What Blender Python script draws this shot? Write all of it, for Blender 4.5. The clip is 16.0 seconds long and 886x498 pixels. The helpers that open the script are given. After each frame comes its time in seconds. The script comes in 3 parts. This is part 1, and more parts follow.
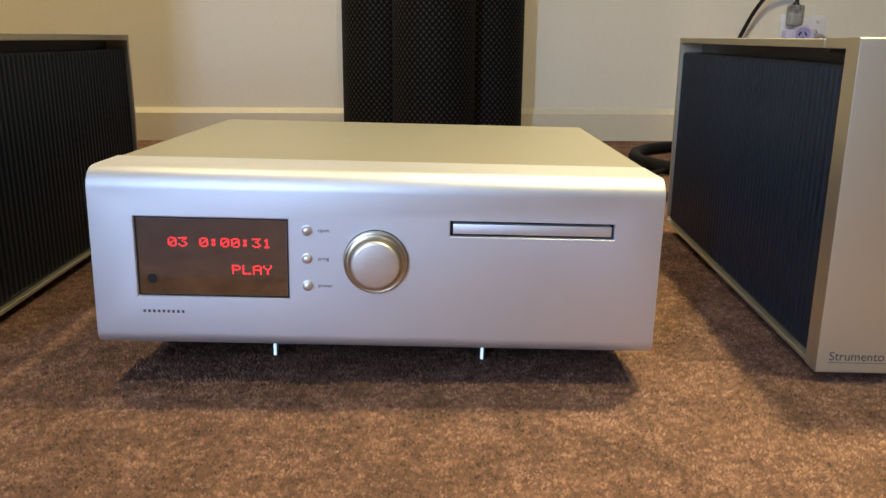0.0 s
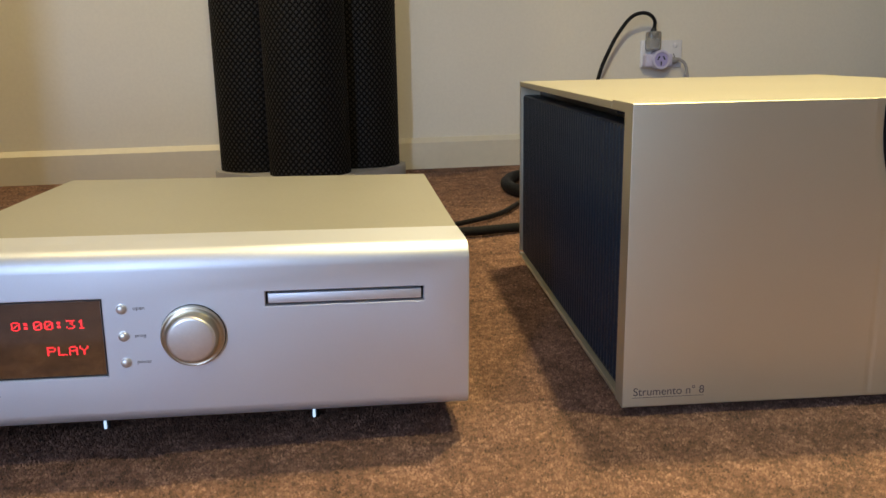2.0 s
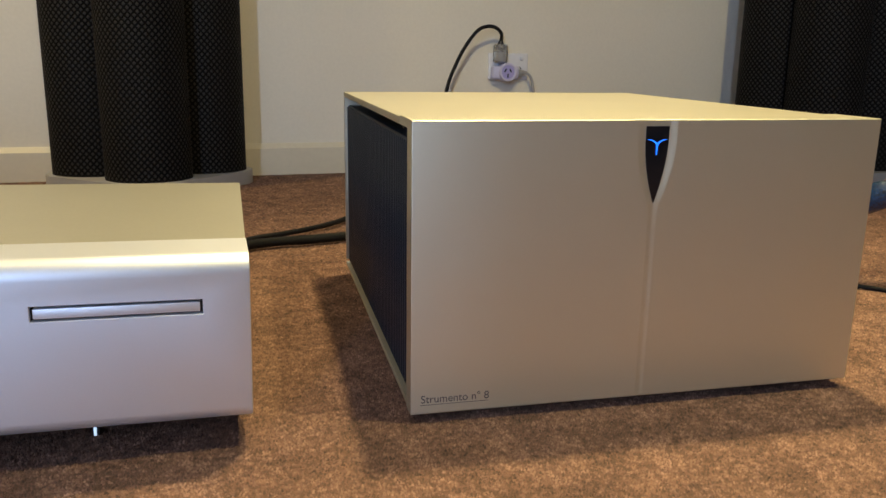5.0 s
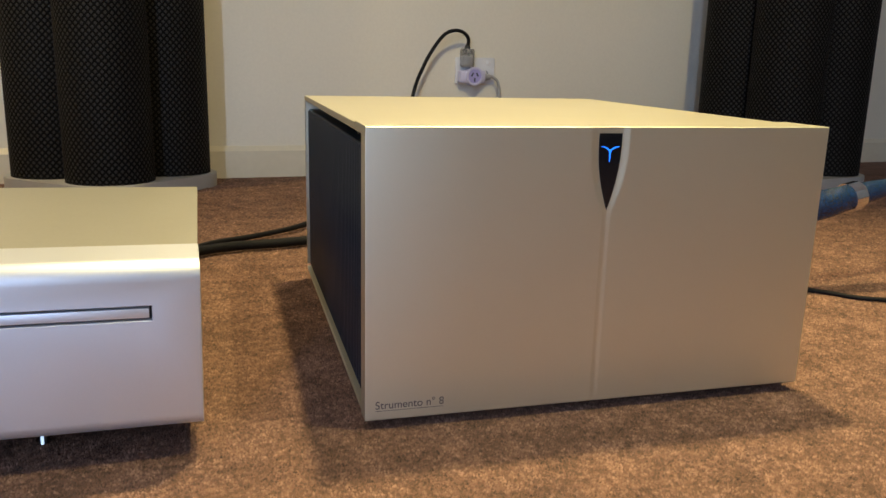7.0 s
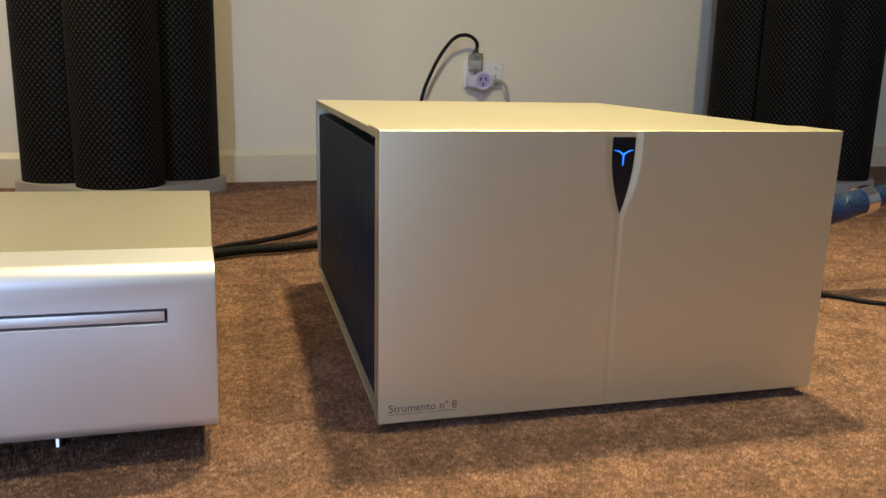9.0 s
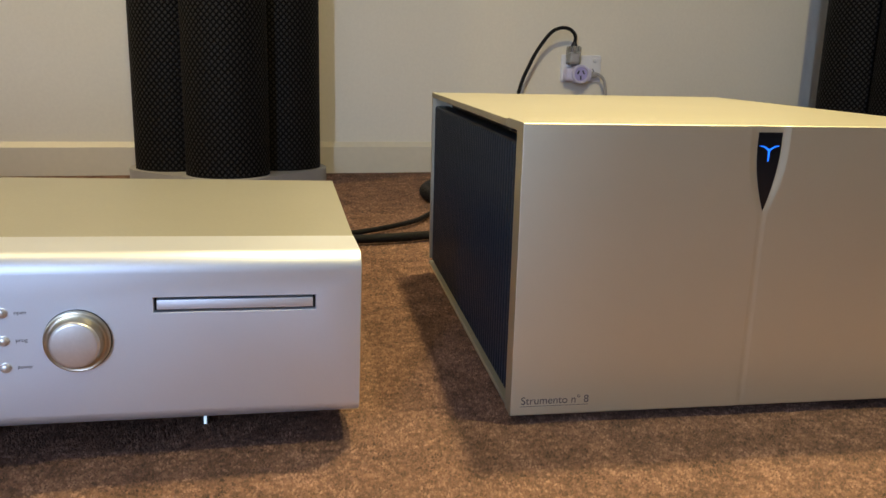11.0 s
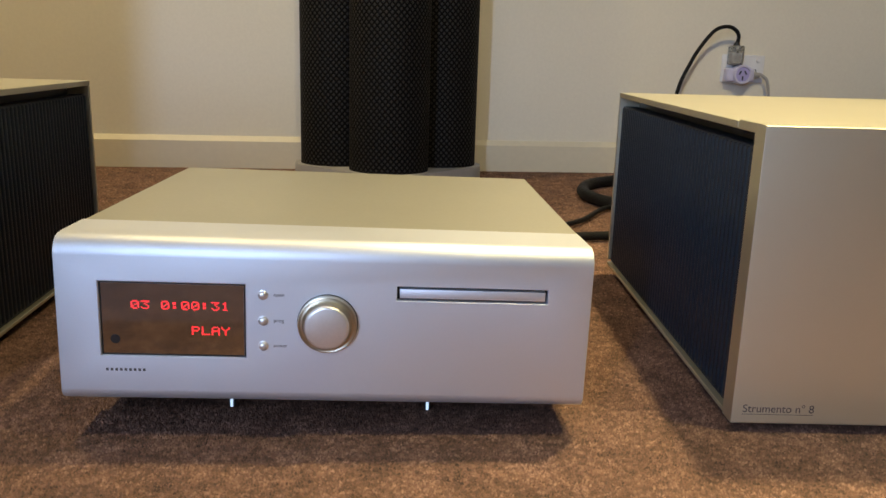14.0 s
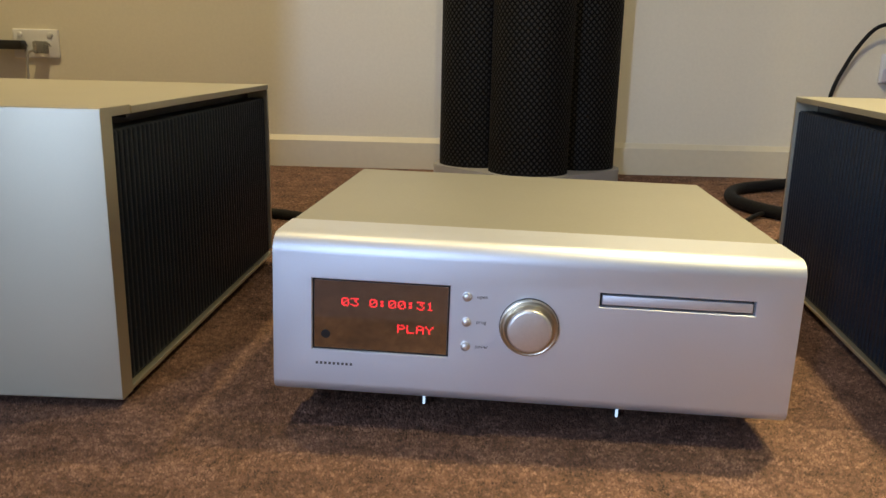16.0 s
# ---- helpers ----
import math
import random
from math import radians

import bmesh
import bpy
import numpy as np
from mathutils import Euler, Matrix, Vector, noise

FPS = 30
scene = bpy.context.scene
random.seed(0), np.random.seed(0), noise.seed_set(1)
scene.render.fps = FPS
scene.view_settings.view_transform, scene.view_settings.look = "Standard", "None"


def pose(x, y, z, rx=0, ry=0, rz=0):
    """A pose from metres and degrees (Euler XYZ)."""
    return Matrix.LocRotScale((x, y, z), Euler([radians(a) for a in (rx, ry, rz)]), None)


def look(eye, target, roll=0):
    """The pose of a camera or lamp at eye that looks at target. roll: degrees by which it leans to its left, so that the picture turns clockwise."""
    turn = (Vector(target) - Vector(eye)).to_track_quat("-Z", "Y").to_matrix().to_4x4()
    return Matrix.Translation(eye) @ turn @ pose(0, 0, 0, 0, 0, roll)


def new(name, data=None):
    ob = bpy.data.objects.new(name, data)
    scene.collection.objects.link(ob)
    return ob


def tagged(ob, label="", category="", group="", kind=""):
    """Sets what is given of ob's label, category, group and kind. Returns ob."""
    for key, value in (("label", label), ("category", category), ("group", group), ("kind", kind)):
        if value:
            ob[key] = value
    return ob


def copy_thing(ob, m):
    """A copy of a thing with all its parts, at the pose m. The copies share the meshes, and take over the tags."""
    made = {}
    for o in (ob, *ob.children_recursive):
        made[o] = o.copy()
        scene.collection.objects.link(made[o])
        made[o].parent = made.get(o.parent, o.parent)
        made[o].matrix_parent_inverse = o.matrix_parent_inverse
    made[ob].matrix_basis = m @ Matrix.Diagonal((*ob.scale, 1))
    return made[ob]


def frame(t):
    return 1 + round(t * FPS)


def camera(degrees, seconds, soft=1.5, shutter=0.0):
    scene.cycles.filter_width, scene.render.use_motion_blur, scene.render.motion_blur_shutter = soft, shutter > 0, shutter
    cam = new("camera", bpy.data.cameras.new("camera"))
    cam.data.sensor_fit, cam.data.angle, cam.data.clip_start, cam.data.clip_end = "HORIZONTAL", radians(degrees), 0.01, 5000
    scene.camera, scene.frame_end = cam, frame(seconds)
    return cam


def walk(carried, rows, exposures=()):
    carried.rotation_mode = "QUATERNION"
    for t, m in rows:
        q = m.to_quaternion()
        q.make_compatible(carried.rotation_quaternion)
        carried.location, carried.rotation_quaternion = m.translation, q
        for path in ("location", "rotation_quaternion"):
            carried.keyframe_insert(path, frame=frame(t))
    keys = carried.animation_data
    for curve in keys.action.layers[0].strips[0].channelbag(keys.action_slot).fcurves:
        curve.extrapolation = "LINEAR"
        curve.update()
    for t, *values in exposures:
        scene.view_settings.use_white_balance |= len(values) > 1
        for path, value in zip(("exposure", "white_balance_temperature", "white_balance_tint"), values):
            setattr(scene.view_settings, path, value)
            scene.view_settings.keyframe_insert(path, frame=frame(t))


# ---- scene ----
cam = camera(58.3, 16.0)
PATH = [
    (0, (0.031, 0.048, 0.262), (-0.077, 1.984, -0.228), 0.5),
    (0.5, (0.049, 0.045, 0.282), (-0.009, 1.988, -0.191), 0.2),
    (1, (0.066, 0.039, 0.301), (0.06, 1.986, -0.155), -0.6),
    (1.5, (0.085, 0.033, 0.31), (0.153, 1.98, -0.143), -0.8),
    (2, (0.109, 0.03, 0.306), (0.221, 1.975, -0.148), -1.1),
    (2.5, (0.128, 0.027, 0.307), (0.3, 1.969, -0.139), -0.4),
    (3, (0.138, 0.024, 0.31), (0.338, 1.964, -0.136), -0.0),
    (3.5, (0.147, 0.022, 0.311), (0.365, 1.96, -0.133), -0.1),
    (4, (0.163, 0.02, 0.311), (0.46, 1.948, -0.128), 0.0),
    (4.5, (0.175, 0.015, 0.312), (0.538, 1.932, -0.127), 0.3),
    (5, (0.184, 0.012, 0.314), (0.603, 1.917, -0.129), 0.8),
    (7.5, (0.199, 0.009, 0.317), (0.692, 1.898, -0.115), 1.4),
    (8, (0.199, 0.009, 0.317), (0.696, 1.898, -0.111), 1.5),
    (10.5, (0.156, 0.014, 0.315), (0.505, 1.936, -0.117), 1.1),
    (11, (0.138, 0.016, 0.315), (0.426, 1.945, -0.13), 1.4),
    (11.5, (0.123, 0.015, 0.312), (0.364, 1.947, -0.143), 1.7),
    (12, (0.107, 0.014, 0.31), (0.297, 1.951, -0.15), 1.6),
    (12.5, (0.09, 0.012, 0.312), (0.225, 1.954, -0.146), 1.4),
    (13, (0.075, 0.013, 0.313), (0.163, 1.959, -0.139), 1.7),
    (13.5, (0.06, 0.012, 0.314), (0.108, 1.959, -0.144), 1.7),
    (14, (0.041, 0.01, 0.314), (0.038, 1.958, -0.141), 1.6),
    (14.5, (0.015, 0.006, 0.316), (-0.055, 1.954, -0.131), 1.6),
    (15, (-0.002, 0.005, 0.315), (-0.139, 1.948, -0.139), 1.5),
    (15.5, (-0.018, 0.003, 0.317), (-0.232, 1.938, -0.139), 1.6),
    (16, (-0.038, -0.001, 0.317), (-0.308, 1.927, -0.144), 1.3),
]
# The path was laid out in a frame turned by TURN from the room's walls.
TURN = pose(0, 0, 0, 0, 0, -6.7)
# The clip's camera sets its own brightness by small steps.
STOPS = [(0.0, -0.68), (0.8, -0.70), (1.5, -0.80), (2.0, -0.85), (4.0, -0.91), (5.0, -0.85), (7.5, -0.75), (8.0, -0.75), (10.5, -0.85), (12.0, -0.89), (14.5, -0.80), (16.0, -0.86)]
walk(cam, [(t, TURN @ look(eye, target, roll)) for t, eye, target, roll in PATH], STOPS)

# ---- light ----
NORTH, SOUTH, WEST, EAST, CEILING = 2.385, -2.7, -2.7, 3.6, 2.5   # inner faces of the room
NIB_X, NIB_Y = -1.55, 0.26   # the side wall steps in here, unseen, added to hold back daylight
LIGHT_STOP_X = -0.985              # end of the unseen short wall added at the step

world = bpy.data.worlds.new("world")
world.use_nodes = True
sky = world.node_tree.nodes.new("ShaderNodeTexSky")
sky.sky_type, sky.sun_disc, sky.sun_elevation, sky.sun_rotation = "NISHITA", False, radians(35), radians(200)
world.node_tree.links.new(sky.outputs[0], world.node_tree.nodes["Background"].inputs[0])
world.node_tree.nodes["Background"].inputs[1].default_value = 0.05
scene.world = world


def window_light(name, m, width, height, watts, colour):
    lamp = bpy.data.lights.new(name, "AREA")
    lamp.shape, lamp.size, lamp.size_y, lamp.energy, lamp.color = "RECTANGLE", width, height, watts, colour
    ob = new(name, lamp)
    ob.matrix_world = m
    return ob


def downlight(name, at, target, watts, colour, degrees, blend=0.35, radius=0.04):
    lamp = bpy.data.lights.new(name, "SPOT")
    lamp.energy, lamp.color, lamp.spot_size, lamp.spot_blend, lamp.shadow_soft_size = watts, colour, radians(degrees), blend, radius
    ob = new(name, lamp)
    ob.matrix_world = look(at, target)
    return ob


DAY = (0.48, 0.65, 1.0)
WARM = (1.0, 0.78, 0.38)
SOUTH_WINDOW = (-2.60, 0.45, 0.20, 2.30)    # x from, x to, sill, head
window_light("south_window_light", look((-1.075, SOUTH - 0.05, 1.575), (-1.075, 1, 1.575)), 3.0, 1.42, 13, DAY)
# added narrow strip of daylight, unseen, that sharpens the shadow edges on the wall
window_light("daylight_strip_lamp", look((-1.60, SOUTH - 0.02, 1.26), (-1.60, 1, 1.26)), 0.15, 2.06, 132, DAY)
downlight("downlight_lamp", (0.86, 1.23, CEILING - 0.03), (0.95, 0.44, 0), 515, WARM, 70, 1.0, 0.065)
downlight("downlight_lamp", (-0.85, 1.45, CEILING - 0.03), (-0.73, 1.95, 0.0), 240, WARM, 92, 1.0)
# unseen fill, added to brighten the front carpet and the amplifier's face
downlight("downlight_lamp", (1.25, 0.10, CEILING - 0.03), (1.15, 0.20, 0), 290, (0.95, 0.82, 0.40), 78, 1.0)
downlight("downlight_lamp", (0.35, -0.60, CEILING - 0.03), (1.15, NORTH, 0.75), 275, (0.97, 0.80, 0.43), 58, 1.0)


# ---- materials ----
def material(name, colour, rough=0.5, metal=0.0, vary=0.08, grain=60.0, bump=0.0, bump_scale=400.0, stain=0.0, stain_scale=3.0, stretch=(1, 1, 1), coat=0.0, spec=0.5):
    """A surface with fine grain, broad stains and a fine relief."""
    m = bpy.data.materials.new(name)
    m.use_nodes = True
    nt = m.node_tree
    b = nt.nodes["Principled BSDF"]
    b.inputs["Roughness"].default_value, b.inputs["Metallic"].default_value = rough, metal
    b.inputs["Coat Weight"].default_value = coat
    b.inputs["Specular IOR Level"].default_value = spec
    co = nt.nodes.new("ShaderNodeTexCoord")
    mp = nt.nodes.new("ShaderNodeMapping")
    mp.inputs["Scale"].default_value = stretch
    nt.links.new(co.outputs["Object"], mp.inputs["Vector"])

    def noise_tex(scale, detail):
        n = nt.nodes.new("ShaderNodeTexNoise")
        n.inputs["Scale"].default_value, n.inputs["Detail"].default_value = scale, detail
        nt.links.new(mp.outputs["Vector"], n.inputs["Vector"])
        return n.outputs["Fac"]

    def scaled(socket, low, high):
        r = nt.nodes.new("ShaderNodeMapRange")
        r.inputs["From Min"].default_value, r.inputs["From Max"].default_value = 0.3, 0.7
        r.inputs["To Min"].default_value, r.inputs["To Max"].default_value = low, high
        nt.links.new(socket, r.inputs["Value"])
        return r.outputs["Result"]

    def times(a, c):
        q = nt.nodes.new("ShaderNodeMath")
        q.operation = "MULTIPLY"
        nt.links.new(a, q.inputs[0])
        nt.links.new(c, q.inputs[1])
        return q.outputs[0]

    shade = times(scaled(noise_tex(grain, 4), 1 - vary, 1 + vary), scaled(noise_tex(stain_scale, 3), 1 - stain, 1 + stain))
    hsv = nt.nodes.new("ShaderNodeHueSaturation")
    hsv.inputs["Color"].default_value = (*colour, 1)
    nt.links.new(shade, hsv.inputs["Value"])
    nt.links.new(hsv.outputs["Color"], b.inputs["Base Color"])
    nt.links.new(scaled(noise_tex(grain * 0.4, 3), rough * 0.93, min(1, rough * 1.07)), b.inputs["Roughness"])
    if bump:
        bp = nt.nodes.new("ShaderNodeBump")
        bp.inputs["Strength"].default_value, bp.inputs["Distance"].default_value = 1.0, bump
        nt.links.new(noise_tex(bump_scale, 4), bp.inputs["Height"])
        nt.links.new(bp.outputs["Normal"], b.inputs["Normal"])
    return m


def glowing(name, colour, strength):
    m = bpy.data.materials.new(name)
    m.use_nodes = True
    b = m.node_tree.nodes["Principled BSDF"]
    b.inputs["Base Color"].default_value = (*colour, 1)
    b.inputs["Emission Color"].default_value, b.inputs["Emission Strength"].default_value = (*colour, 1), strength
    return m


def clear_plastic(name, colour, rough=0.15):
    m = bpy.data.materials.new(name)
    m.use_nodes = True
    b = m.node_tree.nodes["Principled BSDF"]
    b.inputs["Base Color"].default_value = (*colour, 1)
    b.inputs["Roughness"].default_value, b.inputs["Transmission Weight"].default_value, b.inputs["IOR"].default_value = rough, 0.75, 1.45
    return m


WALL_PAINT = material("wall_paint", (0.76, 0.715, 0.60), 0.7, vary=0.02, grain=120, stain=0.03, stain_scale=1.5, bump=0.00015, bump_scale=220)
SKIRTING_PAINT = material("skirting_paint", (0.70, 0.640, 0.495), 0.45, vary=0.02, stain=0.03)
CEILING_PAINT = material("ceiling_paint", (0.8, 0.79, 0.77), 0.8, vary=0.02)
CARPET = material("carpet_wool", (0.175, 0.092, 0.062), 0.95, vary=0.45, grain=130, bump=0.004, bump_scale=330, stain=0.25, stain_scale=22)
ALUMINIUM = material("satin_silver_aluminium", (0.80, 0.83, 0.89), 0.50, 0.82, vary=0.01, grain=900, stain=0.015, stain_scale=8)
CHAMPAGNE = material("champagne_anodised_aluminium", (0.69, 0.650, 0.505), 0.44, 0.86, vary=0.01, grain=900, stain=0.015, stain_scale=8)
KNOB_METAL = material("turned_satin_aluminium", (0.86, 0.85, 0.83), 0.36, 0.85, vary=0.02, grain=500, stain=0.02, stain_scale=60)
# knob metal made darker and golder: the dish's shade and warm reflections as colour
RIM_METAL = material("warm_toned_rim_aluminium", (0.62, 0.56, 0.44), 0.30, 1.0, vary=0.02, grain=500)
BRIGHT_METAL = material("polished_metal", (0.86, 0.88, 0.92), 0.08, 1.0, vary=0.01)
DARK_METAL = material("black_painted_steel", (0.018, 0.018, 0.02), 0.45, vary=0.05)
# black anodising, with the blue of the daylight put into its base colour
FIN_METAL = material("blue_tinted_black_fin", (0.0100, 0.0180, 0.0300), 0.42, 0.0, spec=0.32, vary=0.06)
BLACK_GLASS = material("black_badge_glass", (0.008, 0.008, 0.010), 0.10, vary=0.02)
SMOKED_MIRROR = material("smoked_mirror_glass", (0.42, 0.42, 0.43), 0.07, 1.0, vary=0.02)
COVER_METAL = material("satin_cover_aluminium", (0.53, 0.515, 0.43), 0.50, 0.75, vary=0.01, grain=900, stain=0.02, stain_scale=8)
BLACK_PLASTIC = material("black_plastic", (0.012, 0.012, 0.013), 0.35, vary=0.05)
PRINT = material("grey_print", (0.085, 0.08, 0.08), 0.6, vary=0.02)
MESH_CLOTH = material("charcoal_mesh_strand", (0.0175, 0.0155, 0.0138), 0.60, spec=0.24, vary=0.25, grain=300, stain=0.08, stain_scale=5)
# near-black copy of the mesh colour, painted shade for its hollows
HOLLOW_SHADE = material("hollow_shade", (0.0028, 0.0025, 0.0023), 0.85, spec=0.12, vary=0.2, grain=300)
GREY_STONE = material("pale_grey_lacquer", (0.36, 0.35, 0.34), 0.45, vary=0.03, stain=0.03)
CABLE_BLACK = material("black_braided_sleeve", (0.005, 0.005, 0.006), 0.65, spec=0.25, vary=0.3, grain=700, bump=0.0008, bump_scale=900)
CABLE_GREY = material("grey_cable", (0.35, 0.34, 0.33), 0.5, vary=0.04)
CABLE_BLUE = material("blue_braided_sleeve", (0.005, 0.028, 0.085), 0.20, vary=0.9, grain=380, bump=0.002, bump_scale=500)
WHITE_PLASTIC = material("white_plastic", (0.74, 0.74, 0.76), 0.35, vary=0.02)
LILAC_PLASTIC = material("pale_lilac_plastic", (0.60, 0.58, 0.74), 0.35, vary=0.02)
LILAC_DEEP = material("deep_lilac_plastic", (0.40, 0.37, 0.66), 0.35, vary=0.03)
CLEAR = clear_plastic("clear_plug_plastic", (0.75, 0.75, 0.72))
SLOT_DARK = material("dark_slot", (0.03, 0.03, 0.05), 0.6, vary=0.02)
RED_GLOW = glowing("red_led_dot", (1.0, 0.02, 0.03), 3.6)
# glow that stands in for the window's reflection by the player's feet
PALE_GLOW = glowing("pale_blue_glint", (0.58, 0.78, 1.0), 1.7)
BLUE_GLOW = glowing("blue_led_emblem", (0.012, 0.17, 1.0), 3.2)


# ---- helpers for meshes ----
def finish(name, bm, mat, smooth=True, angle=35):
    me = bpy.data.meshes.new(name)
    bmesh.ops.recalc_face_normals(bm, faces=bm.faces)
    limit = radians(angle)
    for e in bm.edges:
        e.smooth = len(e.link_faces) == 2 and e.calc_face_angle(4) < limit
    for fc in bm.faces:
        fc.smooth = smooth
    bm.to_mesh(me)
    bm.free()
    me.materials.append(mat)
    return me


def part(name, bm, mat, parent=None, label="", m=None, smooth=True):
    ob = new(name, finish(name, bm, mat, smooth))
    if parent:
        ob.parent = parent
    if m is not None:
        ob.matrix_local = m
    if label:
        ob["label"] = label
    return ob


def shared(name, me, parent, m):
    ob = new(name, me)
    ob.parent = parent
    ob.matrix_local = m
    return ob


def thing(name, m, label, category, group="", kind=""):
    ob = new(name)
    ob.matrix_world = m
    return tagged(ob, label, category, group, kind)


def box(x0, x1, y0, y1, z0, z1, bevel=0.0, segments=2, bm=None):
    bm = bm or bmesh.new()
    r = bmesh.ops.create_cube(bm, size=1.0)
    bmesh.ops.transform(bm, verts=r["verts"], matrix=Matrix.LocRotScale(((x0 + x1) / 2, (y0 + y1) / 2, (z0 + z1) / 2), None, (x1 - x0, y1 - y0, z1 - z0)))
    if bevel:
        edges = list({e for v in r["verts"] for e in v.link_edges})
        bmesh.ops.bevel(bm, geom=edges, offset=bevel, segments=segments, profile=0.5, affect="EDGES")
    return bm


def lathe(profile, steps=48, axis="Z", bm=None):
    """A turned body from (radius, height) pairs; axis Y points it towards -y."""
    bm = bm or bmesh.new()
    rings = []
    for r, h in profile:
        ring = []
        for i in range(steps):
            a = 2 * math.pi * i / steps
            x, y = r * math.cos(a), r * math.sin(a)
            ring.append(bm.verts.new((x, y, h) if axis == "Z" else (x, -h, y)))
        rings.append(ring)
    for a, b in zip(rings, rings[1:]):
        for i in range(steps):
            bm.faces.new((a[i], a[(i + 1) % steps], b[(i + 1) % steps], b[i]))
    bm.faces.new(rings[0][::-1])
    bm.faces.new(rings[-1])
    return bm


def prism(outline, x0, x1, axis="X"):
    """An outline of (a, b) pairs pushed along an axis: X takes (y, z), Y takes (x, z), Z takes (x, y)."""
    bm = bmesh.new()

    def at(p, c):
        return {"X": (c, p[0], p[1]), "Y": (p[0], c, p[1]), "Z": (p[0], p[1], c)}[axis]

    a = [bm.verts.new(at(p, x0)) for p in outline]
    b = [bm.verts.new(at(p, x1)) for p in outline]
    n = len(outline)
    for i in range(n):
        bm.faces.new((a[i], a[(i + 1) % n], b[(i + 1) % n], b[i]))
    bm.faces.new(a[::-1])
    bm.faces.new(b)
    return bm


def arc(cx, cy, r, a0, a1, n=8):
    return [(cx + r * math.cos(radians(a0 + (a1 - a0) * i / n)), cy + r * math.sin(radians(a0 + (a1 - a0) * i / n))) for i in range(n + 1)]


def smooth_line(points, per=10):
    pts = [Vector(p) for p in points]
    pts = [2 * pts[0] - pts[1]] + pts + [2 * pts[-1] - pts[-2]]
    out = []
    for i in range(1, len(pts) - 2):
        p0, p1, p2, p3 = pts[i - 1:i + 3]
        for k in range(per):
            t = k / per
            out.append(0.5 * (2 * p1 + (p2 - p0) * t + (2 * p0 - 5 * p1 + 4 * p2 - p3) * t * t + (3 * p1 - p0 - 3 * p2 + p3) * t ** 3))
    return out + [pts[-2]]


def tube(points, radius, per=10, sides=14, bm=None):
    """A round cable along a smooth line; radius is one number or a function of 0..1 along it."""
    bm = bm or bmesh.new()
    line = smooth_line(points, per)
    rings, n = [], len(line)
    side = None
    for i, p in enumerate(line):
        d = (line[min(i + 1, n - 1)] - line[max(i - 1, 0)]).normalized()
        if side is None:
            side = d.orthogonal().normalized()
        side = (side - d * side.dot(d)).normalized()
        up = d.cross(side)
        r = radius(i / (n - 1)) if callable(radius) else radius
        rings.append([bm.verts.new(p + r * (math.cos(2 * math.pi * k / sides) * side + math.sin(2 * math.pi * k / sides) * up)) for k in range(sides)])
    for a, b in zip(rings, rings[1:]):
        for k in range(sides):
            bm.faces.new((a[k], a[(k + 1) % sides], b[(k + 1) % sides], b[k]))
    bm.faces.new(rings[0][::-1])
    bm.faces.new(rings[-1])
    return bm


def cut(ob, tools):
    """Takes the volumes of the tool meshes out of ob's mesh."""
    made = []
    for bm in tools:
        c = new("cutter", finish("cutter", bm, DARK_METAL))
        c.matrix_world = ob.matrix_world
        made.append(c)
        mod = ob.modifiers.new("cut", "BOOLEAN")
        mod.operation, mod.object, mod.solver = "DIFFERENCE", c, "EXACT"
    bpy.context.view_layer.update()
    for c in made:
        c.matrix_world = ob.matrix_world
    bpy.context.view_layer.update()
    me = bpy.data.meshes.new_from_object(ob.evaluated_get(bpy.context.evaluated_depsgraph_get()))
    ob.modifiers.clear()
    ob.data = me
    for c in made:
        bpy.data.objects.remove(c)
    bm = bmesh.new()
    bm.from_mesh(me)
    for e in bm.edges:
        e.smooth = len(e.link_faces) == 2 and e.calc_face_angle(4) < radians(30)
    bm.to_mesh(me)
    bm.free()
    return ob


def lettering(text, size, mat, parent, m, name="lettering", width=0.0):
    """Raised print of the built-in font; it reads from -y. width: the length of the line."""
    c = bpy.data.curves.new(name, "FONT")
    c.body, c.size, c.extrude = text, size, 0.00008
    tmp = new("tmp", c)
    bpy.context.view_layer.update()
    me = bpy.data.meshes.new_from_object(tmp.evaluated_get(bpy.context.evaluated_depsgraph_get()))
    bpy.data.objects.remove(tmp)
    if width:
        xs = [v.co.x for v in me.vertices]
        k = width / (max(xs) - min(xs))
        for v in me.vertices:
            v.co.x *= k
    me.materials.clear()
    me.materials.append(mat)
    ob = new(name, me)
    ob.parent = parent
    ob.matrix_local = m @ pose(0, 0, 0, 90)
    return ob


# ---- the room ----
def structure(name, bm, mat, label):
    ob = part(name, bm, mat, smooth=False)
    return tagged(ob, label, name.split("_")[0], kind="structure")


T = 0.12
structure("floor", box(WEST - T, EAST + T, SOUTH - T, NORTH + T, -0.1, 0.0), CARPET, "brown mottled cut-pile wool carpet over the whole floor")
structure("wall_north", box(WEST - T, EAST + T, NORTH, NORTH + T, 0, CEILING), WALL_PAINT, "off-white painted plaster wall behind the columns")
structure("wall_east", box(EAST, EAST + T, SOUTH, NORTH, 0, CEILING), WALL_PAINT, "off-white painted plaster side wall")
sw = SOUTH_WINDOW
bm = box(WEST - T, sw[0], SOUTH - T, SOUTH, 0, CEILING)
box(sw[1], EAST + T, SOUTH - T, SOUTH, 0, CEILING, bm=bm)
box(sw[0], sw[1], SOUTH - T, SOUTH, sw[3], CEILING, bm=bm)
box(sw[0], sw[1], SOUTH - T, SOUTH, 0, sw[2], bm=bm)
structure("wall_south", bm, WALL_PAINT, "off-white painted plaster wall with a wide glazed opening")
